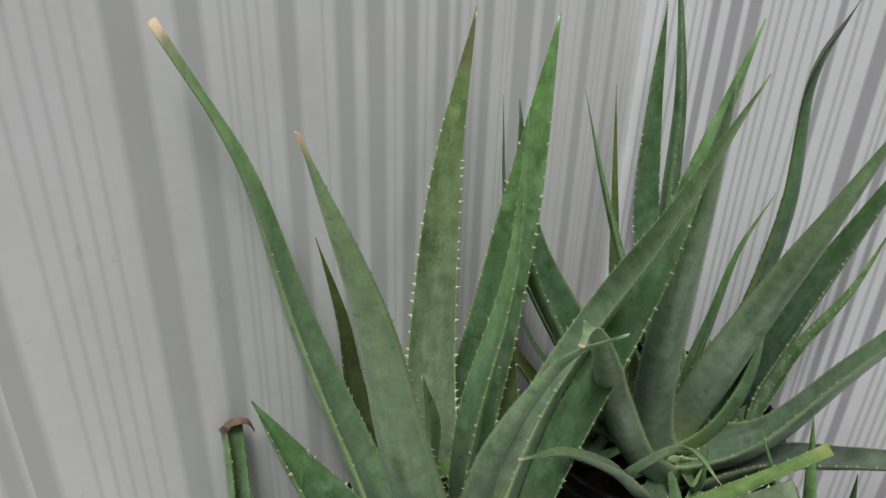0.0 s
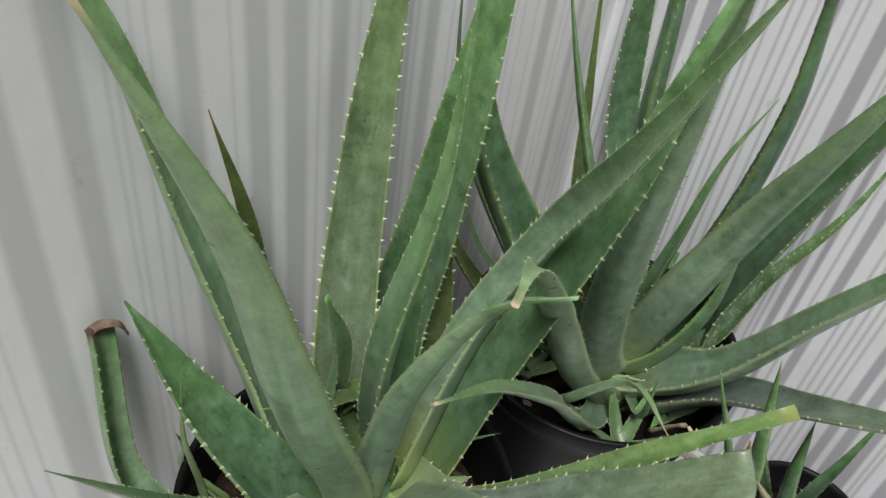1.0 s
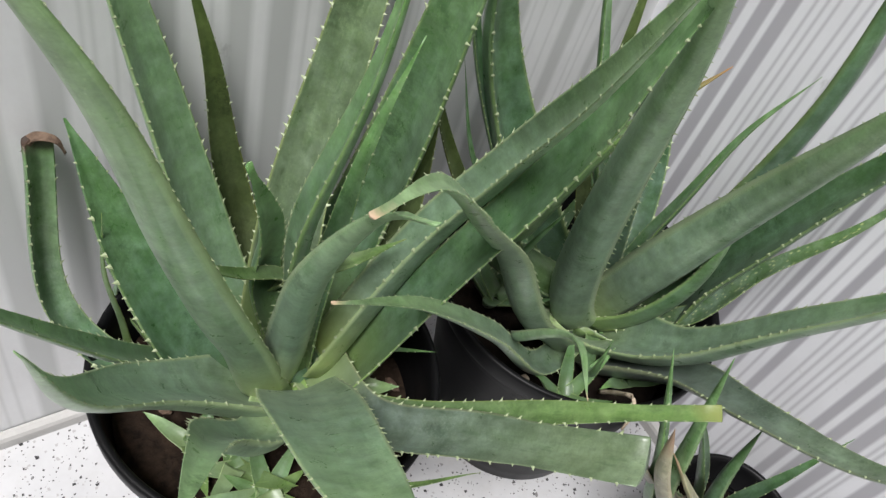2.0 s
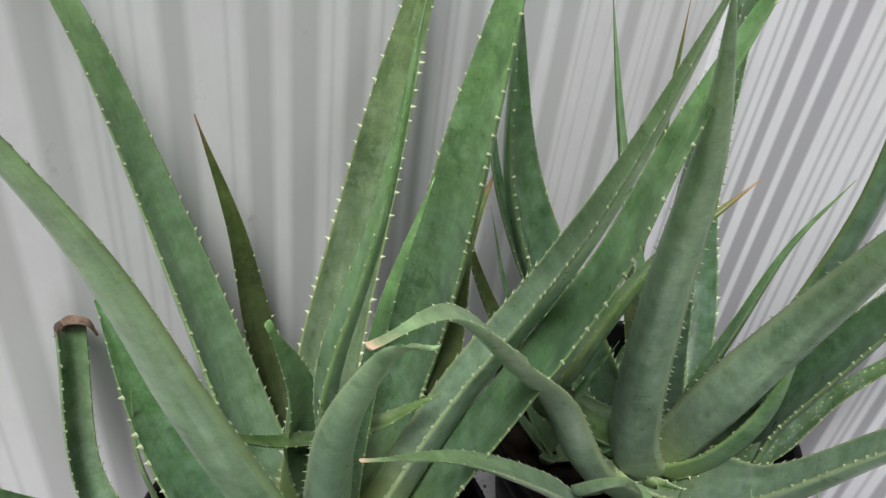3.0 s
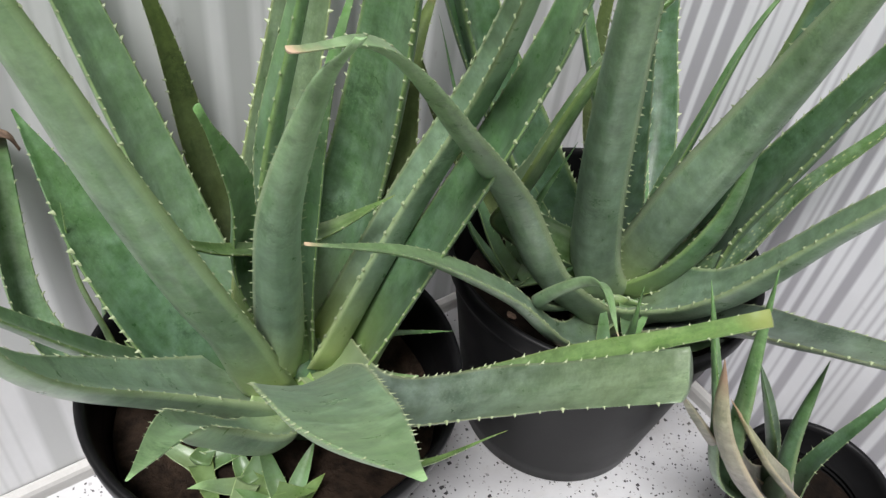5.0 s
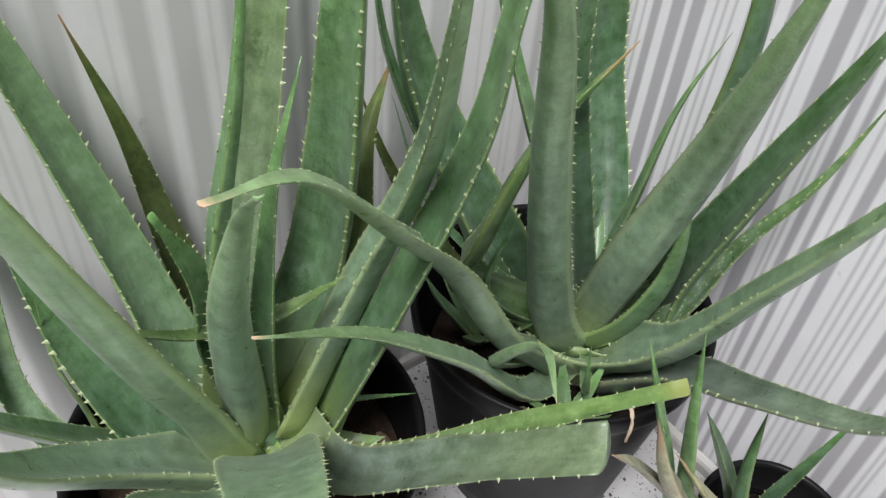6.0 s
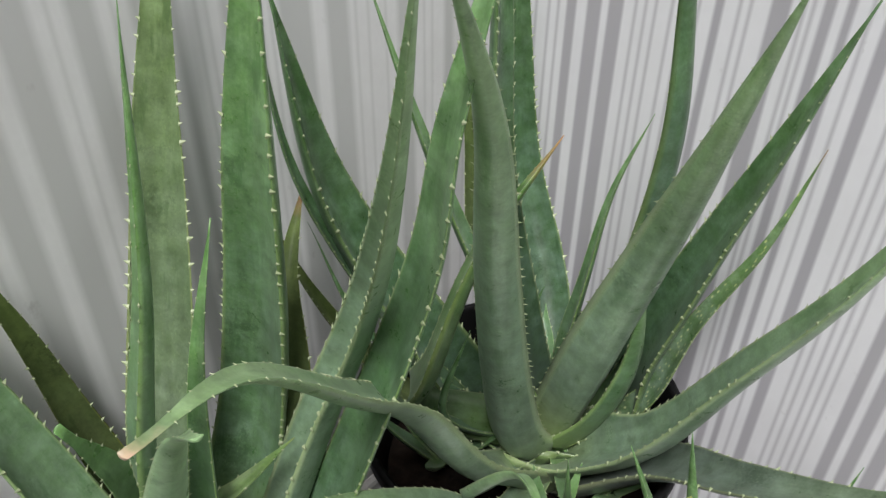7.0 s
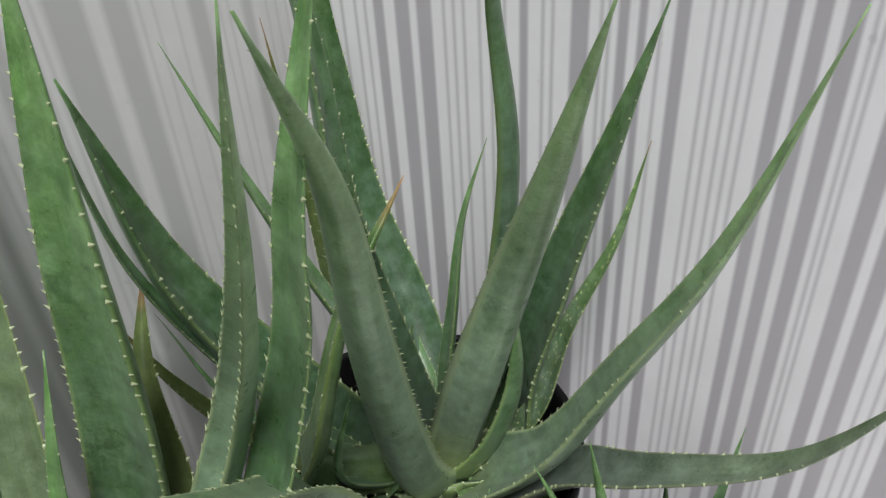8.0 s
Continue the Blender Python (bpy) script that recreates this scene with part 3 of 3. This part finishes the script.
# dark skin here stands in for the shadow of the long leaf above
leaf(aloe_l, [(0.067, 0.523, 0.254), (0.003, 0.503, 0.296), (-0.062, 0.518, 0.362), (-0.124, 0.544, 0.436)], 0.062, DARK, lean=1.0, taper=2.6)
leaf(aloe_l, [(0.065, 0.541, 0.263), (-0.038, 0.498, 0.233), (-0.118, 0.499, 0.278), (-0.138, 0.531, 0.417)], 0.027, BROWNEND, cut=0.85, taper=5, foot=0.7, cup=0.9, thick=0.35, label="folded leaf with a dry brown broken end")
leaf(aloe_l, [(0.006, 0.536, 0.223), (-0.019, 0.459, 0.333), (-0.038, 0.392, 0.448), (-0.052, 0.331, 0.565)], 0.026, GREEN, lean=1.0, taper=1.6)
leaf(aloe_l, [(0.051, 0.522, 0.252), (0.006, 0.441, 0.342), (0.007, 0.372, 0.442), (0.024, 0.330, 0.557)], 0.056, GREY, lean=1.8, taper=1.3, teeth=0.9, glow=0.2, clasp=0.0)
leaf(aloe_l, [(0.066, 0.545, 0.238), (0.110, 0.466, 0.357), (0.163, 0.380, 0.466), (0.210, 0.304, 0.571)], 0.072, GREY, lean=0.6, taper=2.6, teeth=0.75, glow=0.2, foot=0.85, cup=0.2, thick=0.22, clasp=0.0)
leaf(aloe_l, [(0.075, 0.556, 0.267), (0.141, 0.507, 0.296), (0.222, 0.497, 0.358), (0.309, 0.476, 0.442)], 0.041, DULL, lean=1.0, cut=0.8, taper=5, thick=0.14, teeth=0.8, clasp=0.0, label="broad waxy leaf with a cut end")
leaf(aloe_l, [(0.070, 0.541, 0.230), (0.171, 0.533, 0.284), (0.262, 0.532, 0.367), (0.355, 0.537, 0.438)], 0.024, LIME, lean=1.0, cut=0.5, taper=4, label="narrow yellow-green leaf with a blunt yellow end")
leaf(aloe_l, [(0.059, 0.534, 0.270), (0.070, 0.511, 0.370), (0.086, 0.487, 0.469), (0.120, 0.455, 0.570), (0.151, 0.416, 0.624)], 0.034, GREY, lean=-0.4, taper=2.0, cut=0.12, foot=1.0, clasp=0.9, elbow=False, reach=0.09, label="upright tongue-shaped inner leaf")
leaf(aloe_l, [(0.067, 0.559, 0.282), (0.046, 0.558, 0.351), (0.022, 0.519, 0.387), (-0.011, 0.480, 0.423)], 0.014, LIME, taper=3)
leaf(aloe_l, [(0.017, 0.572, 0.308), (0.043, 0.559, 0.356), (0.081, 0.567, 0.383), (0.116, 0.603, 0.396)], 0.024, LIME, taper=2)
leaf(aloe_l, [(0.066, 0.545, 0.262), (0.074, 0.479, 0.270), (0.057, 0.433, 0.331), (0.071, 0.389, 0.401), (0.092, 0.327, 0.463)], 0.042, GREY, lean=0.8, taper=2.2, clasp=0.3)
leaf(aloe_l, [(0.063, 0.547, 0.270), (0.116, 0.585, 0.266), (0.172, 0.616, 0.259)], 0.010, GREEN)
leaf(aloe_l, [(0.065, 0.537, 0.262), (0.119, 0.490, 0.273), (0.175, 0.464, 0.299), (0.231, 0.475, 0.352)], 0.014, LIME)

leaf(aloe_l, [(-0.148, 0.527, 0.411), (-0.139, 0.531, 0.421), (-0.127, 0.536, 0.420), (-0.122, 0.538, 0.408)], 0.009, CHIP, taper=2.5, cut=0.3, teeth=0, label="curled brown dried leaf end")
leaf(aloe_l, [(0.085, 0.562, 0.232), (0.112, 0.575, 0.216), (0.134, 0.586, 0.212), (0.152, 0.590, 0.222)], 0.036, GREY, taper=1.6, cup=0.5, label="short torn grey-green leaf end")
leaf(aloe_l, [(-0.070, 0.523, 0.194), (-0.073, 0.516, 0.266), (-0.078, 0.508, 0.335), (-0.075, 0.509, 0.402)], 0.011, LIME, taper=2)
leaf(aloe_l, [(-0.063, 0.552, 0.176), (-0.102, 0.553, 0.223), (-0.098, 0.546, 0.264), (-0.096, 0.531, 0.308)], 0.012, GREEN, taper=2)

# ---- the upright aloe ----
aloe_r = empty("aloe_plant", (0.304, 0.782, 0.2))
tagged(aloe_r, "tall upright aloe with long tapering toothed leaves in a black pot", "aloe plant", group="aloes in pots")
stem(aloe_r, (0.302, 0.782, 0.19), (0.304, 0.782, 0.228), 0.022, GREEN, "thick green stem hidden under the leaf feet")
leaf(aloe_r, [(0.287, 0.777, 0.218), (0.256, 0.718, 0.346), (0.243, 0.664, 0.490), (0.234, 0.609, 0.627), (0.214, 0.525, 0.743)], 0.047, GREY, lean=0.0, taper=1.8, label="tall scuffed leaf with a dry tip", glow=0.35)
leaf(aloe_r, [(0.303, 0.784, 0.222), (0.327, 0.753, 0.353), (0.351, 0.720, 0.475), (0.361, 0.664, 0.591), (0.367, 0.605, 0.706)], 0.052, GREY, taper=2.0, lean=0.0, cup=0.6, glow=0.6, foot=0.95, clasp=0.0)
leaf(aloe_r, [(0.303, 0.777, 0.219), (0.335, 0.758, 0.272), (0.356, 0.747, 0.347), (0.354, 0.722, 0.445)], 0.040, GREEN, taper=2.0, lean=1.6, turn=-25, cup=0.7, thick=0.2, glow=0.9, foot=1.2, clasp=0.0, label="short channelled inner leaf pale at the foot")
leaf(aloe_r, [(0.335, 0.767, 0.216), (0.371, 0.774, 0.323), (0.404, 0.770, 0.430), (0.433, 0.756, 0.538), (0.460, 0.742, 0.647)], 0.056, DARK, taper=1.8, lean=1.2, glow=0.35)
leaf(aloe_r, [(0.317, 0.770, 0.218), (0.377, 0.752, 0.287), (0.409, 0.761, 0.371), (0.449, 0.767, 0.449), (0.476, 0.779, 0.526)], 0.024, WARTY, lean=1.0, label="narrow leaf covered with pale warts", glow=0.35)
leaf(aloe_r, [(0.288, 0.776, 0.204), (0.360, 0.704, 0.293), (0.406, 0.657, 0.423), (0.442, 0.614, 0.547), (0.478, 0.591, 0.690)], 0.054, GREY, foot=1.75, lean=1.0, taper=1.2, glow=0.5, clasp=0.5, cup=0.5, thick=0.3)
leaf(aloe_r, [(0.329, 0.751, 0.186), (0.388, 0.698, 0.274), (0.423, 0.628, 0.345), (0.483, 0.563, 0.415), (0.521, 0.522, 0.514)], 0.054, DULL, lean=0.8, cup=0.2, taper=1.2, glow=0.2, clasp=0.0, label="drooping dull grey-green leaf thinning to a yellowish tip")
leaf(aloe_r, [(0.304, 0.782, 0.225), (0.306, 0.780, 0.314), (0.316, 0.775, 0.400), (0.328, 0.776, 0.483), (0.348, 0.770, 0.554)], 0.022, GREEN, lean=1.0, glow=0.35)
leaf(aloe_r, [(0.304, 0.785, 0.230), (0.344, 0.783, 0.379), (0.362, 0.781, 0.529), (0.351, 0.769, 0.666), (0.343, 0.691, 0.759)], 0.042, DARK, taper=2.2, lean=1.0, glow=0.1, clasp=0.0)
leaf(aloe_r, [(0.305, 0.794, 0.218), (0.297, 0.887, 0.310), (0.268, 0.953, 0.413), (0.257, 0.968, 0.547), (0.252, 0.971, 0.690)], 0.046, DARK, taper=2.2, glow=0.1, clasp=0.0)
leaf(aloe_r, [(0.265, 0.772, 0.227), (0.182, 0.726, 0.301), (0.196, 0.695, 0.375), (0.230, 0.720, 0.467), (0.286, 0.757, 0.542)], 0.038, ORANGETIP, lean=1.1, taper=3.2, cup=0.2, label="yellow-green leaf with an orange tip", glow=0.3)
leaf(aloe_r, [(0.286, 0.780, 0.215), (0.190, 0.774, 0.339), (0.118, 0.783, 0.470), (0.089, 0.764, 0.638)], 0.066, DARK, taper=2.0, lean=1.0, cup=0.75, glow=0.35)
leaf(aloe_r, [(0.306, 0.782, 0.226), (0.267, 0.777, 0.334), (0.222, 0.772, 0.438), (0.183, 0.773, 0.544), (0.150, 0.772, 0.649)], 0.025, GREEN, taper=2.0, glow=0.35)
leaf(aloe_r, [(0.289, 0.788, 0.221), (0.232, 0.855, 0.336), (0.217, 0.910, 0.463), (0.204, 0.944, 0.598)], 0.020, OLIVE, glow=0.35)
leaf(aloe_r, [(0.294, 0.752, 0.195), (0.236, 0.673, 0.296), (0.193, 0.626, 0.407), (0.168, 0.551, 0.500), (0.142, 0.483, 0.581), (0.126, 0.416, 0.613)], 0.042, ARCHED, lean=0.4, taper=2.4, cut=0.1, thick=0.3, clasp=0.5, label="long leaf curling over to a dry tip", glow=0.35)
leaf(aloe_r, [(0.305, 0.772, 0.190), (0.266, 0.677, 0.224), (0.210, 0.617, 0.318), (0.150, 0.551, 0.399), (0.102, 0.481, 0.455)], 0.028, ARCHED, lean=0.5, taper=2.4, cut=0.1, glow=0.35)
leaf(aloe_r, [(0.300, 0.772, 0.190), (0.252, 0.701, 0.233), (0.231, 0.647, 0.288), (0.266, 0.613, 0.358), (0.284, 0.548, 0.376)], 0.014, ARCHED, taper=5, teeth=0.4, glow=0.0)
leaf(aloe_r, [(0.279, 0.778, 0.199), (0.192, 0.785, 0.228), (0.129, 0.797, 0.284), (0.086, 0.793, 0.362), (0.064, 0.779, 0.444)], 0.026, OLIVE, lean=1, taper=2, glow=0.35)
leaf(aloe_r, [(0.297, 0.777, 0.217), (0.207, 0.772, 0.269), (0.133, 0.778, 0.335), (0.088, 0.801, 0.428)], 0.014, DARK, glow=0.35)
leaf(aloe_r, [(0.286, 0.791, 0.227), (0.301, 0.836, 0.258), (0.295, 0.878, 0.288), (0.301, 0.922, 0.322)], 0.020, GREEN, glow=0.35)
leaf(aloe_r, [(0.291, 0.777, 0.216), (0.234, 0.737, 0.258), (0.207, 0.708, 0.317), (0.227, 0.707, 0.402)], 0.018, DARK, glow=0.35)
leaf(aloe_r, [(0.312, 0.759, 0.203), (0.313, 0.679, 0.238), (0.305, 0.656, 0.323)], 0.013, GREEN, glow=0.35)
leaf(aloe_r, [(0.303, 0.775, 0.228), (0.274, 0.752, 0.372), (0.246, 0.743, 0.515), (0.238, 0.763, 0.653), (0.215, 0.785, 0.789)], 0.040, DARK, taper=2.2, glow=0.1, clasp=0.0)
leaf(aloe_r, [(0.303, 0.781, 0.225), (0.260, 0.794, 0.208), (0.233, 0.831, 0.211), (0.211, 0.874, 0.217)], 0.022, GREY, taper=3, label="short pale inner leaf", glow=0.0)
leaf(aloe_r, [(0.242, 0.778, 0.216), (0.157, 0.775, 0.349), (0.091, 0.774, 0.489), (0.073, 0.775, 0.638)], 0.022, DARK, glow=0.35)

# ---- the small aloe by the wall ----
aloe_s = empty("aloe_plant", (0.483, 0.662, 0.085))
tagged(aloe_s, "small aloe with narrow leaves and dried grey ones", "aloe plant", group="aloes in pots")
leaf(aloe_s, [(0.473, 0.648, 0.113), (0.415, 0.612, 0.181), (0.383, 0.611, 0.270), (0.344, 0.640, 0.362)], 0.022, GREEN, taper=3.5, glow=0.3)
leaf(aloe_s, [(0.473, 0.654, 0.117), (0.419, 0.618, 0.203), (0.393, 0.603, 0.303), (0.373, 0.614, 0.409)], 0.026, GREEN, taper=3.2, glow=0.3)
leaf(aloe_s, [(0.483, 0.662, 0.120), (0.465, 0.659, 0.174), (0.440, 0.658, 0.225), (0.412, 0.659, 0.274)], 0.024, DARK, taper=3, glow=0.3)
leaf(aloe_s, [(0.484, 0.653, 0.119), (0.468, 0.627, 0.180), (0.454, 0.630, 0.245), (0.448, 0.640, 0.315)], 0.025, DARK, taper=3, glow=0.3)
leaf(aloe_s, [(0.492, 0.644, 0.125), (0.485, 0.638, 0.196), (0.501, 0.645, 0.260), (0.527, 0.666, 0.320)], 0.019, DARK, taper=1.5, glow=0.2)
leaf(aloe_s, [(0.498, 0.650, 0.121), (0.476, 0.615, 0.183), (0.432, 0.594, 0.239), (0.382, 0.594, 0.296)], 0.022, DRY, teeth=0, taper=3, glow=0.0)
leaf(aloe_s, [(0.481, 0.652, 0.121), (0.433, 0.602, 0.200), (0.383, 0.579, 0.284), (0.353, 0.563, 0.368)], 0.036, DRY, teeth=0, taper=3, glow=0.0)
leaf(aloe_s, [(0.477, 0.662, 0.119), (0.410, 0.620, 0.202), (0.358, 0.577, 0.292), (0.323, 0.518, 0.379)], 0.018, DRY, teeth=0, taper=3, glow=0.0)


# ---- offsets in the two large pots ----
def offset(at, sizes, seed, label, mats=(GREEN, GREY, LIME), lift=0.6):
    """A small rosette of a few short leaves."""
    rr = random.Random(seed)
    root = empty("aloe_offset", at)
    tagged(root, label, "young aloe", group="young aloes in the pots")
    a0 = rr.uniform(0, 360)
    for i, ln in enumerate(sizes):
        a = radians(a0 + i * 137.5)
        e = lift * rr.uniform(0.6, 1.3)
        d = Vector((math.cos(a), math.sin(a), 0))
        b = Vector(at)
        nodes = [tuple(b + Vector((0, 0, 0.002 * i))), tuple(b + d * ln * 0.36 + Vector((0, 0, ln * e * 0.35))), tuple(b + d * ln * 0.70 + Vector((0, 0, ln * e * 0.75))),
                 tuple(b + d * ln * 0.95 + Vector((0, 0, ln * e * rr.uniform(0.8, 1.25))))]
        leaf(root, nodes, 0.010 + 0.10 * ln, mats[i % len(mats)], taper=2.4, cup=0.3, thick=0.4, teeth=0.55, glow=0.3)
    return root


offset((0.090, 0.463, 0.186), (0.05, 0.06, 0.045, 0.055, 0.05, 0.035, 0.04, 0.06), 3, "small crowded young aloe with thick pale leaves on dry soil")
offset((0.055, 0.472, 0.186), (0.055, 0.045, 0.06, 0.04, 0.05), 8, "small young aloe with narrow green leaves on dry soil")
offset((0.014, 0.475, 0.190), (0.062, 0.05, 0.055, 0.045), 14, "young aloe with two paddle-shaped green leaves on dry soil", lift=0.25)
offset((0.304, 0.672, 0.190), (0.05, 0.045, 0.04, 0.05, 0.035), 21, "tiny spiky young aloe beside a bark piece", (GREEN, DARK), 1.0)
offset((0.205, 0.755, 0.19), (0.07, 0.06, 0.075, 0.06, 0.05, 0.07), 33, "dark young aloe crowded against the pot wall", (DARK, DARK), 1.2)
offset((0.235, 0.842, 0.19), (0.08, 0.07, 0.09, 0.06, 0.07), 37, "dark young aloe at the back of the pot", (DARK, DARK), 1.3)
offset((0.335, 0.860, 0.19), (0.09, 0.08, 0.07, 0.10, 0.06), 41, "narrow green young aloe behind the tall leaves", (GREEN, DARK), 1.4)
offset((0.365, 0.735, 0.18), (0.07, 0.06, 0.05, 0.06), 45, "small young aloe under the long drooping leaf", (DARK, GREEN), 0.7)


def chip(at, size, seed, mat=CHIP, name="bark_piece", label="dry brown bark piece on the potting soil"):
    rr = random.Random(seed)
    bm = bmesh.new()
    bmesh.ops.create_icosphere(bm, subdivisions=2, radius=1.0)
    for v in bm.verts:
        k = 1 + 0.35 * noise.noise(v.co * 1.7 + Vector((seed, 0, 0)))
        v.co = Vector((v.co.x * size * k, v.co.y * size * 0.6 * k, v.co.z * size * 0.28 * k))
    me = bpy.data.meshes.new(name)
    bm.to_mesh(me)
    bm.free()
    me.materials.append(mat)
    ob = new(name, me)
    ob.matrix_world = pose(at[0], at[1], at[2], rr.uniform(-20, 20), rr.uniform(-20, 20), rr.uniform(0, 360))
    return tagged(ob, label, "bark piece", group="bark pieces on the soil")


chip((0.262, 0.675, 0.184), 0.011, 1, ROOT, label="pale dry bark piece on the potting soil")
rc = random.Random(12)
for i in range(26):
    big = POT_L if i % 2 else POT_R
    a, r = rc.uniform(0, 6.28), 0.118 * math.sqrt(rc.random())
    chip((big[0] + r * math.cos(a), big[1] + r * math.sin(a), (0.180 if i % 2 else 0.172) + 0.004), rc.uniform(0.004, 0.009), 50 + i)


def twig(nodes, r, mat, name, label, category):
    pts, tans = spline(nodes, 16)
    v, f = [], []
    for k, (p, t) in enumerate(zip(pts, tans)):
        a = t.orthogonal().normalized()
        b = t.cross(a)
        rr = r * (1 - 0.5 * k / 15) * (1 + 0.15 * math.sin(k * 2.1))
        for j in range(8):
            an = 2 * math.pi * j / 8
            v.append(p + a * rr * math.cos(an) + b * rr * math.sin(an))
    for k in range(15):
        for j in range(8):
            f.append((k * 8 + j, k * 8 + (j + 1) % 8, k * 8 + 8 + (j + 1) % 8, k * 8 + 8 + j))
    f += [tuple(range(8))[::-1], tuple(range(120, 128))]
    return tagged(new(name, mesh_from(name, v, f, mat)), label, category)


twig([(0.338, 0.700, 0.190), (0.344, 0.680, 0.225), (0.350, 0.655, 0.262), (0.354, 0.640, 0.258), (0.353, 0.634, 0.240)], 0.0028, ROOT, "dry_stalk", "pale dry stalk bent over the rim of the pot", "dry stalk")
